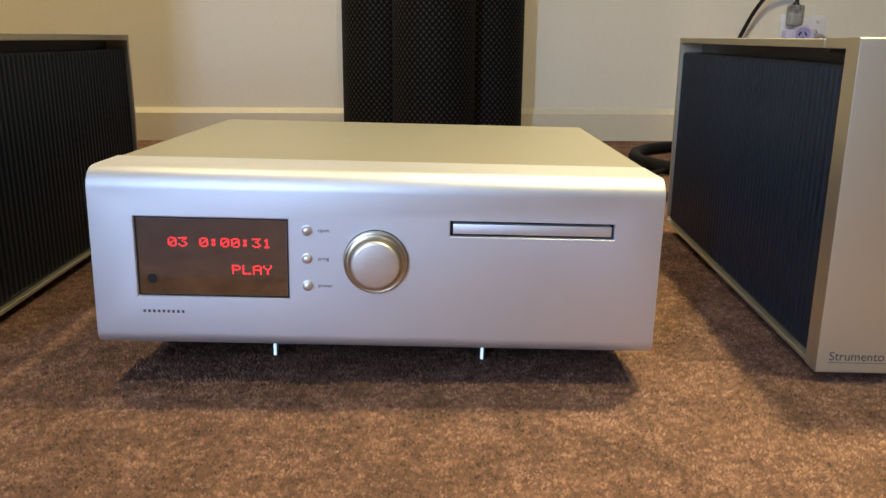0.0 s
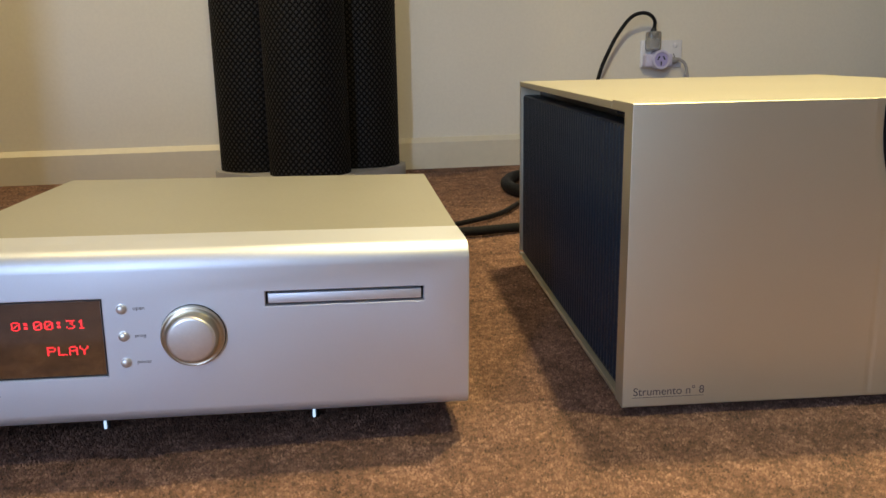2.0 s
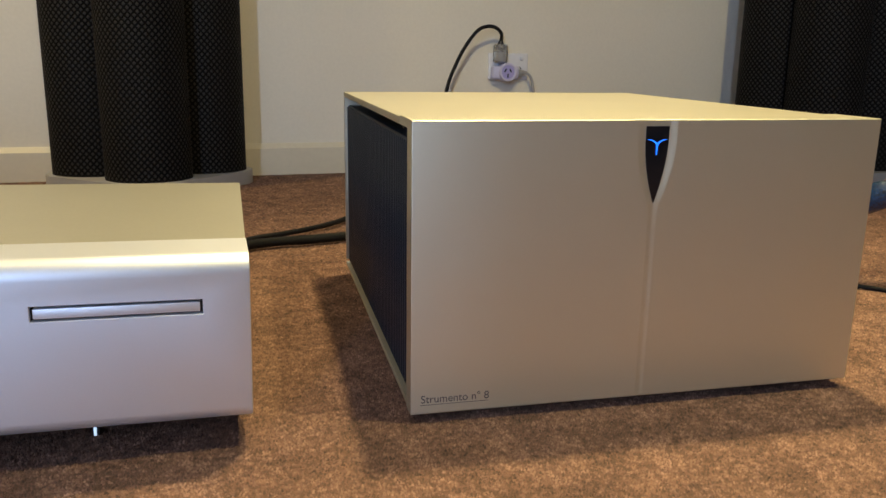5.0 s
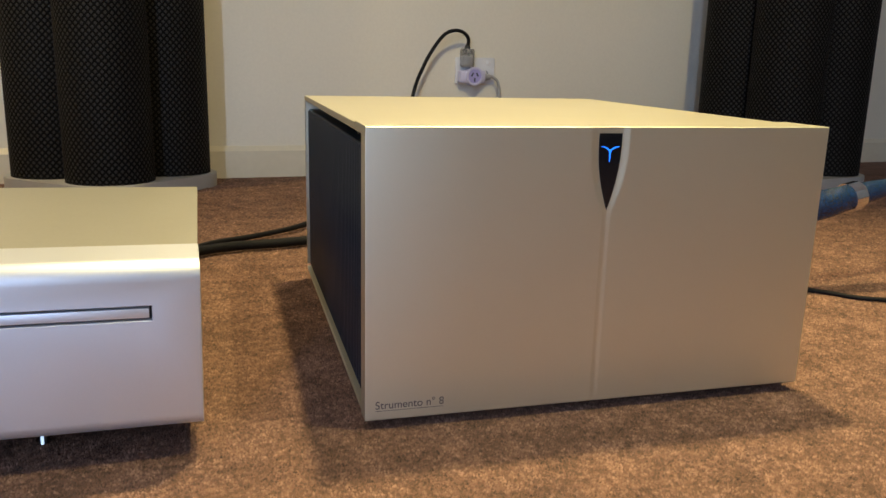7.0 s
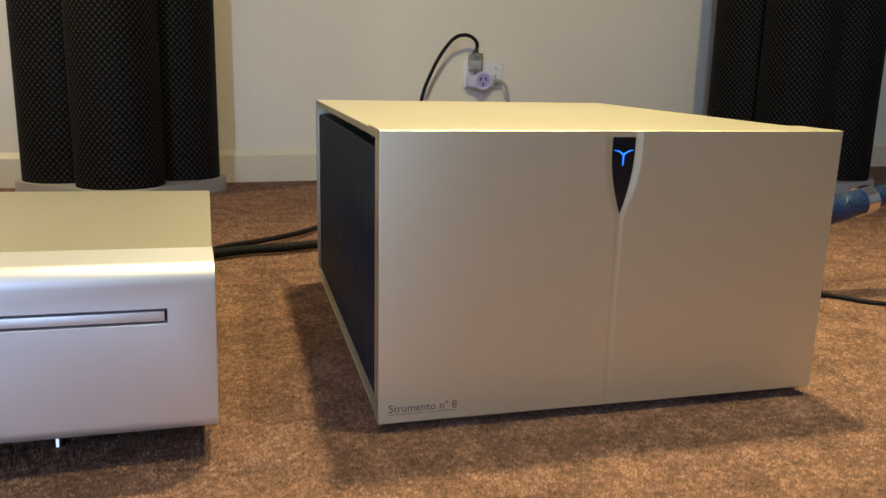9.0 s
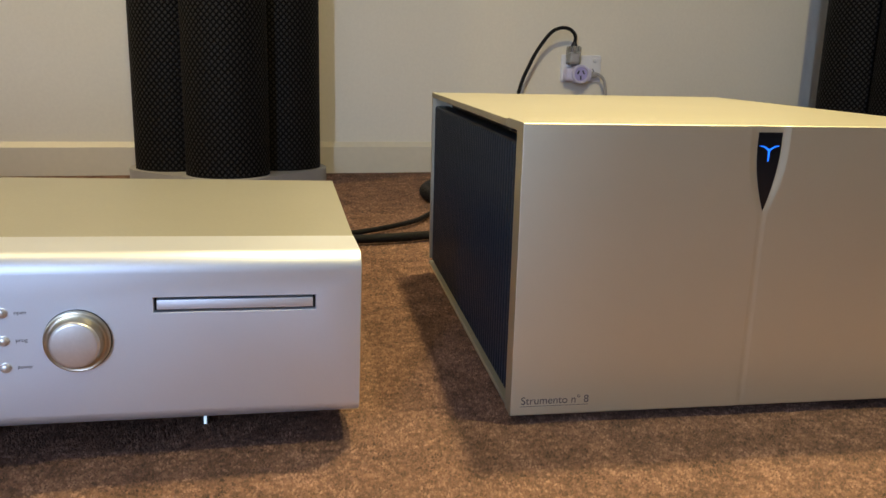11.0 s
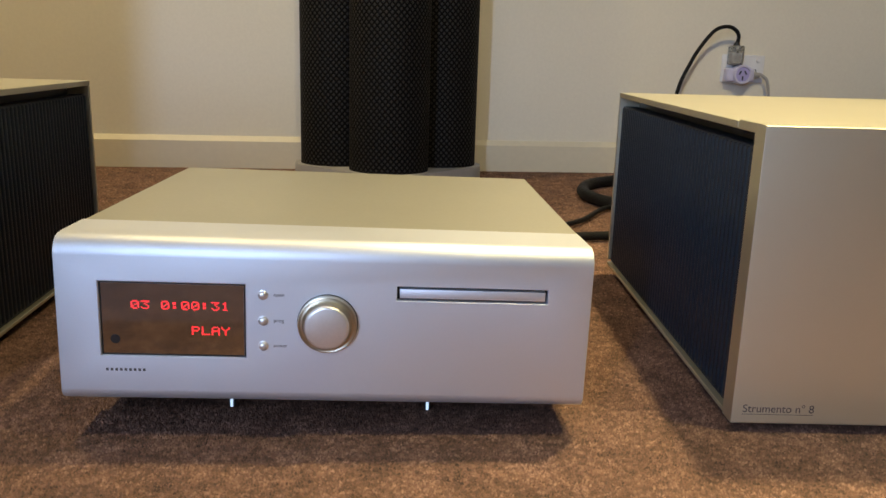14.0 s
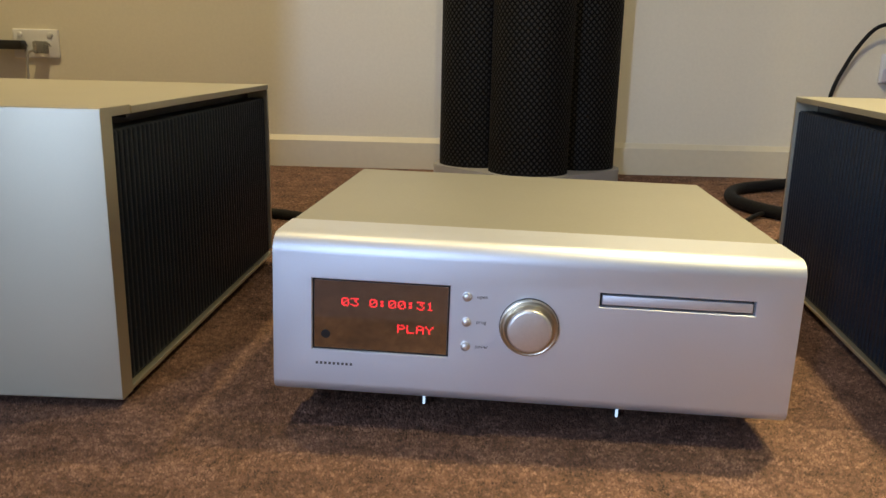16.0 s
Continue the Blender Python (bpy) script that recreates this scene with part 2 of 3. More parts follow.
bm = box(WEST - T, WEST, SOUTH, NIB_Y, 0, CEILING)
box(WEST - T, NIB_X, NIB_Y, NORTH, 0, CEILING, bm=bm)
# added stub: its corner sets where daylight ends on the north wall
box(NIB_X, LIGHT_STOP_X, NIB_Y, NIB_Y + 0.10, 0, CEILING, bm=bm)
structure("wall_west", bm, WALL_PAINT, "off-white painted plaster wall with an added, unseen step and return that block daylight")
structure("ceiling", box(WEST - T, EAST + T, SOUTH - T, NORTH + T, CEILING, CEILING + 0.1), CEILING_PAINT, "plain white painted ceiling")
SK_H, SK_D = 0.092, 0.018
outline = [(NORTH, 0), (NORTH - SK_D, 0), (NORTH - SK_D, SK_H - 0.014), (NORTH - SK_D + 0.003, SK_H - 0.011), (NORTH - 0.004, SK_H), (NORTH, SK_H)]
structure("baseboard", prism(outline, NIB_X, EAST), SKIRTING_PAINT, "cream painted square-edged skirting board along the wall")


# ---- the disc player ----
GLYPHS = {
    "0": "01110100011001110101110011000101110", "1": "00100011000010000100001000010001110",
    "3": "11111000100010000010000011000101110", ":": "00000011000110000000011000110000000",
    "P": "11110100011000111110100001000010000", "L": "10000100001000010000100001000011111",
    "A": "01110100011000111111100011000110001", "Y": "10001100010101000100001000010000100"}


def dot_character(ch, pitch, rise, parent, m):
    bm = bmesh.new()
    for k, on in enumerate(GLYPHS[ch]):
        if on == "1":
            cx, cz, r = (k % 5) * pitch, -(k // 5) * rise, rise * 0.40
            box(cx - r, cx + r, -0.0002, 0.0, cz - r, cz + r, bm=bm)
    return part("character", bm, RED_GLOW, parent, "", m, smooth=False)


def bars(words, height, x, z, mat, parent, y):
    """Small plain bars that stand for a line of print: (letters, pitch, gap) for each word."""
    for count, pitch, gap in words:
        bm = bmesh.new()
        for i in range(count):
            a = x + i * pitch
            box(a, a + pitch * 0.55, y - 0.00015, y, z, z + height * 0.85, bm=bm)
        part("print_bars", bm, mat, parent, smooth=False)
        x += count * pitch + gap


def flare(x0, x1, z0, z1, w):
    """A wedge that chamfers the rim of a rectangular opening in the face y = 0."""
    bm = bmesh.new()
    a = [bm.verts.new((x, -w, z)) for x, z in ((x0 - 2 * w, z0 - 2 * w), (x1 + 2 * w, z0 - 2 * w), (x1 + 2 * w, z1 + 2 * w), (x0 - 2 * w, z1 + 2 * w))]
    b = [bm.verts.new((x, w, z)) for x, z in ((x0, z0), (x1, z0), (x1, z1), (x0, z1))]
    for i in range(4):
        bm.faces.new((a[i], a[(i + 1) % 4], b[(i + 1) % 4], b[i]))
    bm.faces.new(a[::-1])
    bm.faces.new(b)
    return bm


def disc_player():
    W, D, H = 0.4345, 0.420, 0.136
    m = pose(0.0219, 0.6326, 0.035, 0, 0, -2.97) @ pose(0, 0, 0, 0, 0.92, 0) @ pose(-W / 2, 0, 0)
    p = thing("disc_player", m, "silver aluminium disc player with rounded front, standing on the carpet", "disc player")
    # front shell: face, rounded shoulder and the first strip of the top
    R, r, th, strip = 0.0155, 0.011, 0.006, 0.067
    LOW = -0.0035
    outer = [(strip, H)] + arc(R, H - R, R, 90, 180, 10) + arc(r, LOW + r, r, 180, 270, 6) + [(strip, LOW)]
    inner = [(strip, LOW + th), (th + 0.008, LOW + th), (th, LOW + th + 0.008), (th, H - R), (R, H - th), (strip, H - th)]
    shell = part("front_shell", prism(outer + inner, -0.0017, W - 0.0011), ALUMINIUM, p)
    bm = bmesh.new()
    bm.from_mesh(shell.data)
    rim = [e for e in bm.edges if abs(e.verts[0].co.x - e.verts[1].co.x) < 1e-6 and e.is_manifold and e.calc_face_angle(0) > 1.2 and e.verts[0].co.y < strip - 0.001]
    bmesh.ops.bevel(bm, geom=rim, offset=0.0012, segments=2, affect="EDGES", profile=0.5)
    bm.to_mesh(shell.data)
    bm.free()
    dx0, dx1, dz0, dz1 = 0.0323, 0.1487, 0.0369, 0.0997
    tx0, tx1, tz0, tz1 = 0.2715, 0.3964, 0.0893, 0.1012
    cut(shell, [box(dx0, dx1, -0.01, 0.0035, dz0, dz1), box(tx0, tx1, -0.01, 0.009, tz0, tz1)]
        + [flare(dx0, dx1, dz0, dz1, 0.0007), flare(tx0, tx1, tz0, tz1, 0.0006)])
    seam = strip + 0.0006
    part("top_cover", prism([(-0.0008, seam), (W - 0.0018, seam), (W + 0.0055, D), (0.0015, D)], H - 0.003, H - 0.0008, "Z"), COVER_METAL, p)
    part("body", box(0.003, W - 0.003, strip + 0.0005, D - 0.002, 0.003, H - 0.0032, 0.001, 1), DARK_METAL, p)
    part("base_plate", box(0.012, W - 0.012, 0.03, D - 0.01, -0.006, 0.003, 0.002, 1), DARK_METAL, p)
    # display
    part("display_gasket", box(dx0 + 0.0001, dx1 - 0.0001, 0.0024, 0.0034, dz0 + 0.0001, dz1 - 0.0001), BLACK_PLASTIC, p, "thin black gasket")
    win = part("display_window", box(dx0 + 0.0013, dx1 - 0.0013, 0.0018, 0.0031, dz0 + 0.0013, dz1 - 0.0013, 0.0003, 1), SMOKED_MIRROR, p, "smoked glass display window with red dot characters")
    pitch, rise = 0.00133, 0.00102
    for k, ch in enumerate("03 0:00:31"):
        if ch != " ":
            dot_character(ch, pitch, rise, win, pose(0.0577 + k * 6 * pitch, 0.0017, 0.0833))
    for k, ch in enumerate("PLAY"):
        dot_character(ch, pitch, rise, win, pose(0.0577 + (k + 6) * 6 * pitch, 0.0017, 0.0622))
    part("sensor", lathe([(0.0039, 0), (0.0039, 0.0002)], 24, "Y"), BLACK_PLASTIC, win, "round black remote sensor", pose(0.0436, 0.0017, 0.0507))
    # tray
    part("tray_gap", box(tx0 + 0.0002, tx1 - 0.0002, 0.0075, 0.0088, tz0 + 0.0002, tz1 - 0.0002), BLACK_PLASTIC, p)
    part("disc_tray", box(tx0 + 0.0022, tx1 - 0.0022, 0.0004, 0.0074, tz0 + 0.0021, tz1 - 0.0021, 0.0003), ALUMINIUM, p)
    # knob
    part("knob_ring", lathe([(0.0249, 0.0), (0.0249, 0.0006), (0.0246, 0.0008)], 64, "Y"), BLACK_PLASTIC, p, "", pose(0.2153, 0, 0.0685))
    knob = part("knob", lathe([(0.0178, 0.0), (0.0184, 0.0060), (0.0182, 0.0112), (0.0180, 0.0119), (0.0172, 0.0127), (0.0158, 0.0130), (0.001, 0.0130)], 72, "Y"), KNOB_METAL, p, "satin silver rotary knob with a dished rim", pose(0.2153, -0.0008, 0.0685))
    part("knob_rim", lathe([(0.0243, 0.0), (0.0243, 0.0034), (0.0239, 0.0045), (0.0231, 0.0048), (0.0219, 0.0042), (0.0205, 0.0045), (0.0194, 0.0062), (0.0187, 0.0094), (0.0180, 0.0100)], 72, "Y"), RIM_METAL, knob, "dished rim, toned darker and warmer for its gold reflections")
    for z, word, w in ((0.0915, "open", 0.0086), (0.0695, "prog", 0.0082), (0.0480, "power", 0.0108)):
        part("button", lathe([(0.0042, 0), (0.0042, 0.0004), (0.0037, 0.0005), (0.0037, 0.0018), (0.0032, 0.0027), (0.0020, 0.0033), (0.0006, 0.0035)], 32, "Y"), KNOB_METAL, p, "small domed metal push button", pose(0.163, 0, z))
        lettering(word, 0.0042, PRINT, p, pose(0.1712, -0.0001, z - 0.0010), "lettering", w)
    bars([(9, 0.0037, 0)], 0.0026, 0.0355, 0.0238, PRINT, p, 0.0)
    foot = finish("foot", lathe([(0.010, -0.034), (0.0165, -0.032), (0.0165, -0.014), (0.0190, -0.012), (0.0190, -0.006)], 40), DARK_METAL)
    # bright glints by the front feet, made as glowing rods on dark backings
    lamp = finish("foot_glint", lathe([(0.0009, -0.0318), (0.0012, -0.0314), (0.0012, -0.0195), (0.0009, -0.0190)], 16), PALE_GLOW)
    mount = finish("glint_backing", box(-0.0030, 0.0030, 0.0014, 0.0050, -0.0325, -0.0058, 0.0006, 1), DARK_METAL)
    for x in (0.125, 0.303):
        shared("foot_glint", lamp, p, pose(x, 0.0555, 0))["label"] = "pale blue window glint drawn as a thin glowing rod"
        shared("glint_backing", mount, p, pose(x, 0.0555, 0))
    for x, y in ((0.124, 0.095), (0.302, 0.095), (0.06, 0.34), (0.37, 0.34)):
        shared("foot", foot, p, pose(x, y, 0))
    return p


disc_player()


# ---- the power amplifiers ----
def amplifier():
    W, D, H, front = 0.4515, 0.545, 0.2628, 0.062
    p = thing("power_amplifier", pose(0.3755, 0.6254, 0.0095, 0, 0, -6.05) @ pose(0, 0, 0, 0.85, -0.15, 0), "champagne aluminium power amplifier with black ribbed sides on the carpet", "amplifier", "pair of power amplifiers")
    cx = 0.2219
    tip, top = 0.1875, 0.2568
    # front panel: a fine field of depths holds the scoop round the badge and the groove below it
    xs = sorted(set([0.0, 0.0012, 0.1, 0.19] + [round(cx - 0.024 + 0.0006 * i, 5) for i in range(81)] + [0.26, 0.35, W - 0.0012, W]))
    zs = sorted(set([0.0, 0.0012] + [round(0.006 * i, 5) for i in range(1, 28)] + [round(0.168 + 0.002 * i, 5) for i in range(48)] + [H - 0.0012, H]))

    def ease(k):
        k = min(1.0, max(0.0, k))
        return k * k * (3 - 2 * k)

    def half_width(z):
        """Half the width of the badge at a height: straight above, then drawn in to a point."""
        k = min(1.0, max(0.0, (z - tip) / (top - tip)))
        return 0.0112 * math.sin(math.pi / 2 * min(1.0, 1.16 * k) ** 0.92)

    def sunk(z):
        """How far the bed of the scoop and of the groove below it lies behind the face."""
        return 0.0004 + 0.0011 * ease((z - tip + 0.016) / (top - 0.016 - tip))

    def scoop(x, z):
        bed = half_width(z) + 0.0006
        slope = 0.0036 + 0.0034 * ease((z - tip + 0.020) / 0.050)
        k = min(1.0, max(0.0, (bed + slope - abs(x - cx)) / slope))
        return sunk(z) * (0.3 * ease(k) + 0.7 * k)

    bm = bmesh.new()
    grid = []
    for z in zs:
        row = []
        for x in xs:
            y = scoop(x, z)
            if z in (0.0, H):
                y += 0.0010
            elif x in (0.0, W):
                y += 0.0003
            row.append(bm.verts.new((x, y, z)))
        grid.append(row)
    for a, b in zip(grid, grid[1:]):
        for i in range(len(xs) - 1):
            bm.faces.new((a[i], a[i + 1], b[i + 1], b[i]))
    back = [[bm.verts.new((x, 0.022, z)) for x in (0.0, W)] for z in (0.0, H)]
    n, k = len(xs) - 1, len(zs) - 1
    bm.faces.new([back[0][0], back[0][1], back[1][1], back[1][0]])
    bm.faces.new([grid[0][i] for i in range(n + 1)] + [back[0][1], back[0][0]])
    bm.faces.new([grid[k][i] for i in range(n + 1)] + [back[1][1], back[1][0]])
    bm.faces.new([grid[j][0] for j in range(k + 1)] + [back[1][0], back[0][0]])
    bm.faces.new([grid[j][n] for j in range(k + 1)] + [back[1][1], back[0][1]])
    panel = part("front_panel", bm, CHAMPAGNE, p)
    # badge window: a pointed drop of black glass
    heights = [tip + (top - tip) * i / 16 for i in range(17)]
    drop = [(cx + half_width(z), z) for z in heights] + [(cx - half_width(z), z) for z in reversed(heights[1:])]

    def on_bed(outline, lift, back):
        """A flat shape laid on the bed of the scoop: its face follows the bed, its back lies behind it."""
        bm = prism(outline, 0.0, 1.0, "Y")
        for v in bm.verts:
            v.co.y = sunk(v.co.z) - lift + back * v.co.y
        return bm

    badge = part("badge_window", on_bed(drop, 0.0004, 0.004), BLACK_GLASS, panel, "black glass drop with a lit blue emblem")
    # emblem: two wings over a short stem
    zc = 0.2400
    wing = [(0.0, 0.0), (0.0022, 0.0020), (0.0052, 0.0040), (0.0092, 0.0050), (0.0090, 0.0053), (0.0050, 0.0049), (0.0024, 0.0036), (0.0, 0.0020)]
    part("emblem", on_bed([(cx + a, zc + b) for a, b in wing], 0.0008, 0.0003), BLUE_GLOW, badge)
    part("emblem", on_bed([(cx - a, zc + b) for a, b in wing], 0.0008, 0.0003), BLUE_GLOW, badge)
    part("emblem", on_bed([(cx - 0.0009, zc + 0.002), (cx - 0.0005, zc - 0.0085), (cx + 0.0002, zc - 0.0085), (cx + 0.0009, zc + 0.002)], 0.0008, 0.0003), BLUE_GLOW, badge)
    lettering("Strumento n\u00b0 8", 0.0105, PRINT, panel, pose(0.0090, -0.0001, 0.0110), "lettering", 0.0632)
    part("underline", box(0.0088, 0.0722, -0.00015, 0.0, 0.0088, 0.0092), PRINT, panel, smooth=False)
    # casing
    part("front_block", box(0.0006, W - 0.0006, 0.0222, front, H - 0.0085, H, 0.0006, 1), CHAMPAGNE, p)
    part("top_plate", box(0.0006, W - 0.0006, front + 0.0026, D, H - 0.0085, H - 0.0014, 0.0006, 1), CHAMPAGNE, p)
    part("base_rail", box(0.0006, 0.020, 0.0222, D, 0.0, 0.0045, 0.0006, 1), CHAMPAGNE, p)
    part("base_rail", box(W - 0.020, W - 0.0006, 0.0222, D, 0.0, 0.0045, 0.0006, 1), CHAMPAGNE, p)
    part("rear_panel", box(0.0006, W - 0.0006, D - 0.006, D - 0.0005, 0.0092, H - 0.0087, 0.0006, 1), CHAMPAGNE, p)
    part("chassis", box(0.030, W - 0.030, 0.0225, D - 0.0065, 0.001, H - 0.0088), DARK_METAL, p)
    part("slot_floor", box(0.004, W - 0.004, front - 0.003, front + 0.006, H - 0.012, H - 0.0090), DARK_METAL, p)
    fin = finish("fin", box(-0.0038, 0.0038, -0.0020, 0.0042, 0.0, H - 0.0285, 0.0028, 3), FIN_METAL)
    for side, edge in ((1, 0.0), (-1, W)):
        x0, x1 = sorted((edge + side * 0.0062, edge + side * 0.026))
        sink = part("heat_sink", box(x0, x1, 0.0230, D - 0.0070, 0.0048, H - 0.0205, 0.001, 1), FIN_METAL, p, "black ribbed heat sink")
        n = 50
        for i in range(n):
            y = 0.0270 + (D - 0.0375) * i / (n - 1)
            shared("fin", fin, sink, pose(edge + side * 0.0087, y, 0.0070, 0, 0, 90 * side))
    for y, drop_by in ((0.05, 0.0100), (D - 0.05, 0.0150)):
        foot = finish("foot", lathe([(0.018, -drop_by), (0.020, 0.0015 - drop_by), (0.020, 0.001)], 28), BLACK_PLASTIC)
        for x in (0.05, W - 0.05):
            shared("foot", foot, p, pose(x, y, 0))
    return p


amp = amplifier()
TURN_LEFT = radians(-1.0)
corner = Vector((-0.3415, 0.6687))
left = corner - 0.4515 * Vector((math.cos(TURN_LEFT), math.sin(TURN_LEFT)))
copy_thing(amp, pose(left.x, left.y, 0.0092, 0, 0, -1.0) @ pose(0, 0, 0, 0.65))


# ---- the column loudspeakers ----
def tube_mesh(radius, height):
    """A tube wrapped in a diamond mesh: raised strands with small hollows between them."""
    around, pitch, per, detailed = 44, 0.0165, 8, 0.75
    nu, nv = around * per, int(round(detailed / pitch)) * per
    u = np.arange(nu) / per * 2 * np.pi
    v = np.arange(nv + 1) / per * 2 * np.pi
    uu, vv = np.meshgrid(u, v)
    h = (np.cos(uu / 2 + vv / 2) * np.cos(uu / 2 - vv / 2)) ** 2
    r = radius - 0.0016 + 0.0016 * h
    a = uu / around
    z = vv / (2 * np.pi) * pitch
    z[-1] = height
    co = np.stack([r * np.cos(a), r * np.sin(a), z], -1).reshape(-1, 3)
    i, j = np.meshgrid(np.arange(nu), np.arange(nv))
    k = (i + 1) % nu
    faces = np.stack([j * nu + i, j * nu + k, (j + 1) * nu + k, (j + 1) * nu + i], -1).reshape(-1, 4)
    me = bpy.data.meshes.new("tube")
    me.from_pydata(co.tolist(), [], faces.tolist() + [list(range(nv * nu, nv * nu + nu))])
    me.shade_smooth()
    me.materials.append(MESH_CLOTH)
    me.materials.append(HOLLOW_SHADE)
    # the knots of the mesh stand out, shade is painted into the hollows between them
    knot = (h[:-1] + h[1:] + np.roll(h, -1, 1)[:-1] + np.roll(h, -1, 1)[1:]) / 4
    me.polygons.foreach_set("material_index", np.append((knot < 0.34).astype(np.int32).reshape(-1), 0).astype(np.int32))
    return me


def hull_outline(circles, n=36):
    pts = [(x + r * math.cos(2 * math.pi * i / n), y + r * math.sin(2 * math.pi * i / n)) for x, y, r in circles for i in range(n)]
    pts.sort()

    def half(seq):
        out = []
        for q in seq:
            while len(out) > 1 and (out[-1][0] - out[-2][0]) * (q[1] - out[-2][1]) - (out[-1][1] - out[-2][1]) * (q[0] - out[-2][0]) <= 0:
                out.pop()
            out.append(q)
        return out
    return half(pts)[:-1] + half(pts[::-1])[:-1]


def column_speaker():
    p = thing("column_speaker", pose(0.135, 2.170, 0), "charcoal mesh-covered three-tube column speaker on a pale grey plinth", "loudspeaker", "pair of column speakers")
    spots = ((0.0, -0.058), (-0.134, 0.086), (0.146, 0.086))
    bm = prism(hull_outline([(x, y, 0.121) for x, y in spots]), 0.0, 0.036, "Z")
    edges = [e for e in bm.edges if e.verts[0].co.z > 0.03 and e.verts[1].co.z > 0.03]
    bmesh.ops.bevel(bm, geom=edges, offset=0.004, segments=2, affect="EDGES", profile=0.5)
    part("plinth", bm, GREY_STONE, p, "pale grey lacquered plinth")
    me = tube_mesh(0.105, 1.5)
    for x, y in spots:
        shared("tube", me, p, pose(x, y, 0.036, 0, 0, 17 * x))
    return p


speaker = column_speaker()
copy_thing(speaker, pose(2.03, 1.90, 0, 0, 0, -38))


# ---- sockets, plugs and cables ----
def wall_socket(x, z):
    p = thing("wall_socket", pose(x, NORTH, z), "white plastic double power outlet on the wall", "wall socket")
    part("plate", box(-0.068, 0.068, -0.010, 0, -0.0415, 0.0415, 0.004, 3), WHITE_PLASTIC, p)
    for sx in (-0.034, 0.034):
        part("rocker", lathe([(0.0072, 0), (0.0072, 0.003), (0.0058, 0.0045), (0.002, 0.005)], 24, "Y"), WHITE_PLASTIC, p, "", pose(sx * 1.32, -0.0098, 0.026))
        for a, dx, dz in ((25, -0.007, -0.004), (-25, 0.007, -0.004), (0, 0, -0.018)):
            part("pin_slot", box(-0.0012, 0.0012, -0.0105, -0.0098, -0.005, 0.005), SLOT_DARK, p, "", pose(sx + dx, 0, dz, 0, a, 0))
    return p


wall_socket(1.222, 0.323)
wall_socket(-1.298, 0.340)


def piggyback_plug():
    p = thing("piggyback_plug", pose(1.205, NORTH - 0.010, 0.306), "pale lilac plastic piggyback plug in the outlet", "plug")
    bm = lathe([(0.026, 0), (0.029, 0.004), (0.029, 0.038), (0.0275, 0.041), (0.0225, 0.041), (0.0215, 0.036)], 44, "Y")
    part("body", bm, LILAC_PLASTIC, p)
    part("shoulder", box(-0.046, 0.042, -0.030, -0.0005, -0.022, 0.018, 0.007, 3), LILAC_PLASTIC, p)
    part("socket_face", lathe([(0.0212, 0.0362), (0.0205, 0.0370)], 36, "Y"), LILAC_DEEP, p, "deeper lilac socket face")
    for a, dx, dz in ((30, -0.0085, 0.005), (-30, 0.0085, 0.005), (0, 0, -0.011)):
        part("pin_slot", box(-0.0022, 0.0022, -0.0378, -0.0368, -0.0062, 0.0062), SLOT_DARK, p, "", pose(dx, 0, dz, 0, a, 0))
    part("cord_grip", lathe([(0.011, 0), (0.0105, 0.012), (0.007, 0.026)], 24), CABLE_GREY, p, "", pose(0.036, -0.016, -0.002, 0, 90, 0))
    return p


piggyback_plug()


def clear_plug():
    p = thing("clear_plug", pose(1.183, NORTH - 0.022, 0.356), "clear plastic power plug with black cord, above the lilac plug", "plug")
    part("body", box(-0.019, 0.019, -0.030, 0.008, -0.022, 0.034, 0.006, 3), CLEAR, p)
    part("core", box(-0.0135, 0.0135, -0.022, 0.002, -0.016, 0.012, 0.003, 2), WHITE_PLASTIC, p)
    for dx, dz in ((-0.009, 0.022), (0.0, 0.015), (0.009, 0.023)):
        part("terminal", box(dx - 0.0032, dx + 0.0032, -0.021, -0.008, dz - 0.007, dz + 0.008, 0.0015, 1), BLACK_PLASTIC, p)
    part("collar", lathe([(0.009, 0.030), (0.0095, 0.038), (0.0065, 0.044)], 24), BLACK_PLASTIC, p, "", pose(0, -0.011, 0))
    return p


clear_plug()


def adaptor_plug():
    p = thing("adaptor_plug", pose(-1.360, NORTH - 0.010, 0.336), "flat black plug in the outlet", "plug")
    part("body", box(-0.055, 0.035, -0.034, 0, -0.014, 0.012, 0.004, 2), BLACK_PLASTIC, p)
    part("cord", tube([(-0.050, -0.02, 0), (-0.062, -0.03, -0.03), (-0.066, -0.04, -0.15), (-0.05, -0.06, -0.32)], 0.0035), CABLE_BLACK, p)
    return p


adaptor_plug()


def clear_side_plug():
    p = thing("clear_plug", pose(-1.278, NORTH - 0.010, 0.330), "clear plastic plug with grey cord in the outlet", "plug")
    part("body", box(-0.018, 0.020, -0.028, 0, -0.018, 0.018, 0.006, 3), CLEAR, p)
    part("cord", tube([(-0.016, -0.02, -0.006), (-0.034, -0.028, -0.03), (-0.036, -0.03, -0.15), (-0.04, -0.05, -0.31)], 0.0035), CABLE_GREY, p)
    return p


clear_side_plug()


def cable(name, points, radius, mat, label):
    ob = part(name, tube(points, radius), mat)
    return tagged(ob, label, "cable")


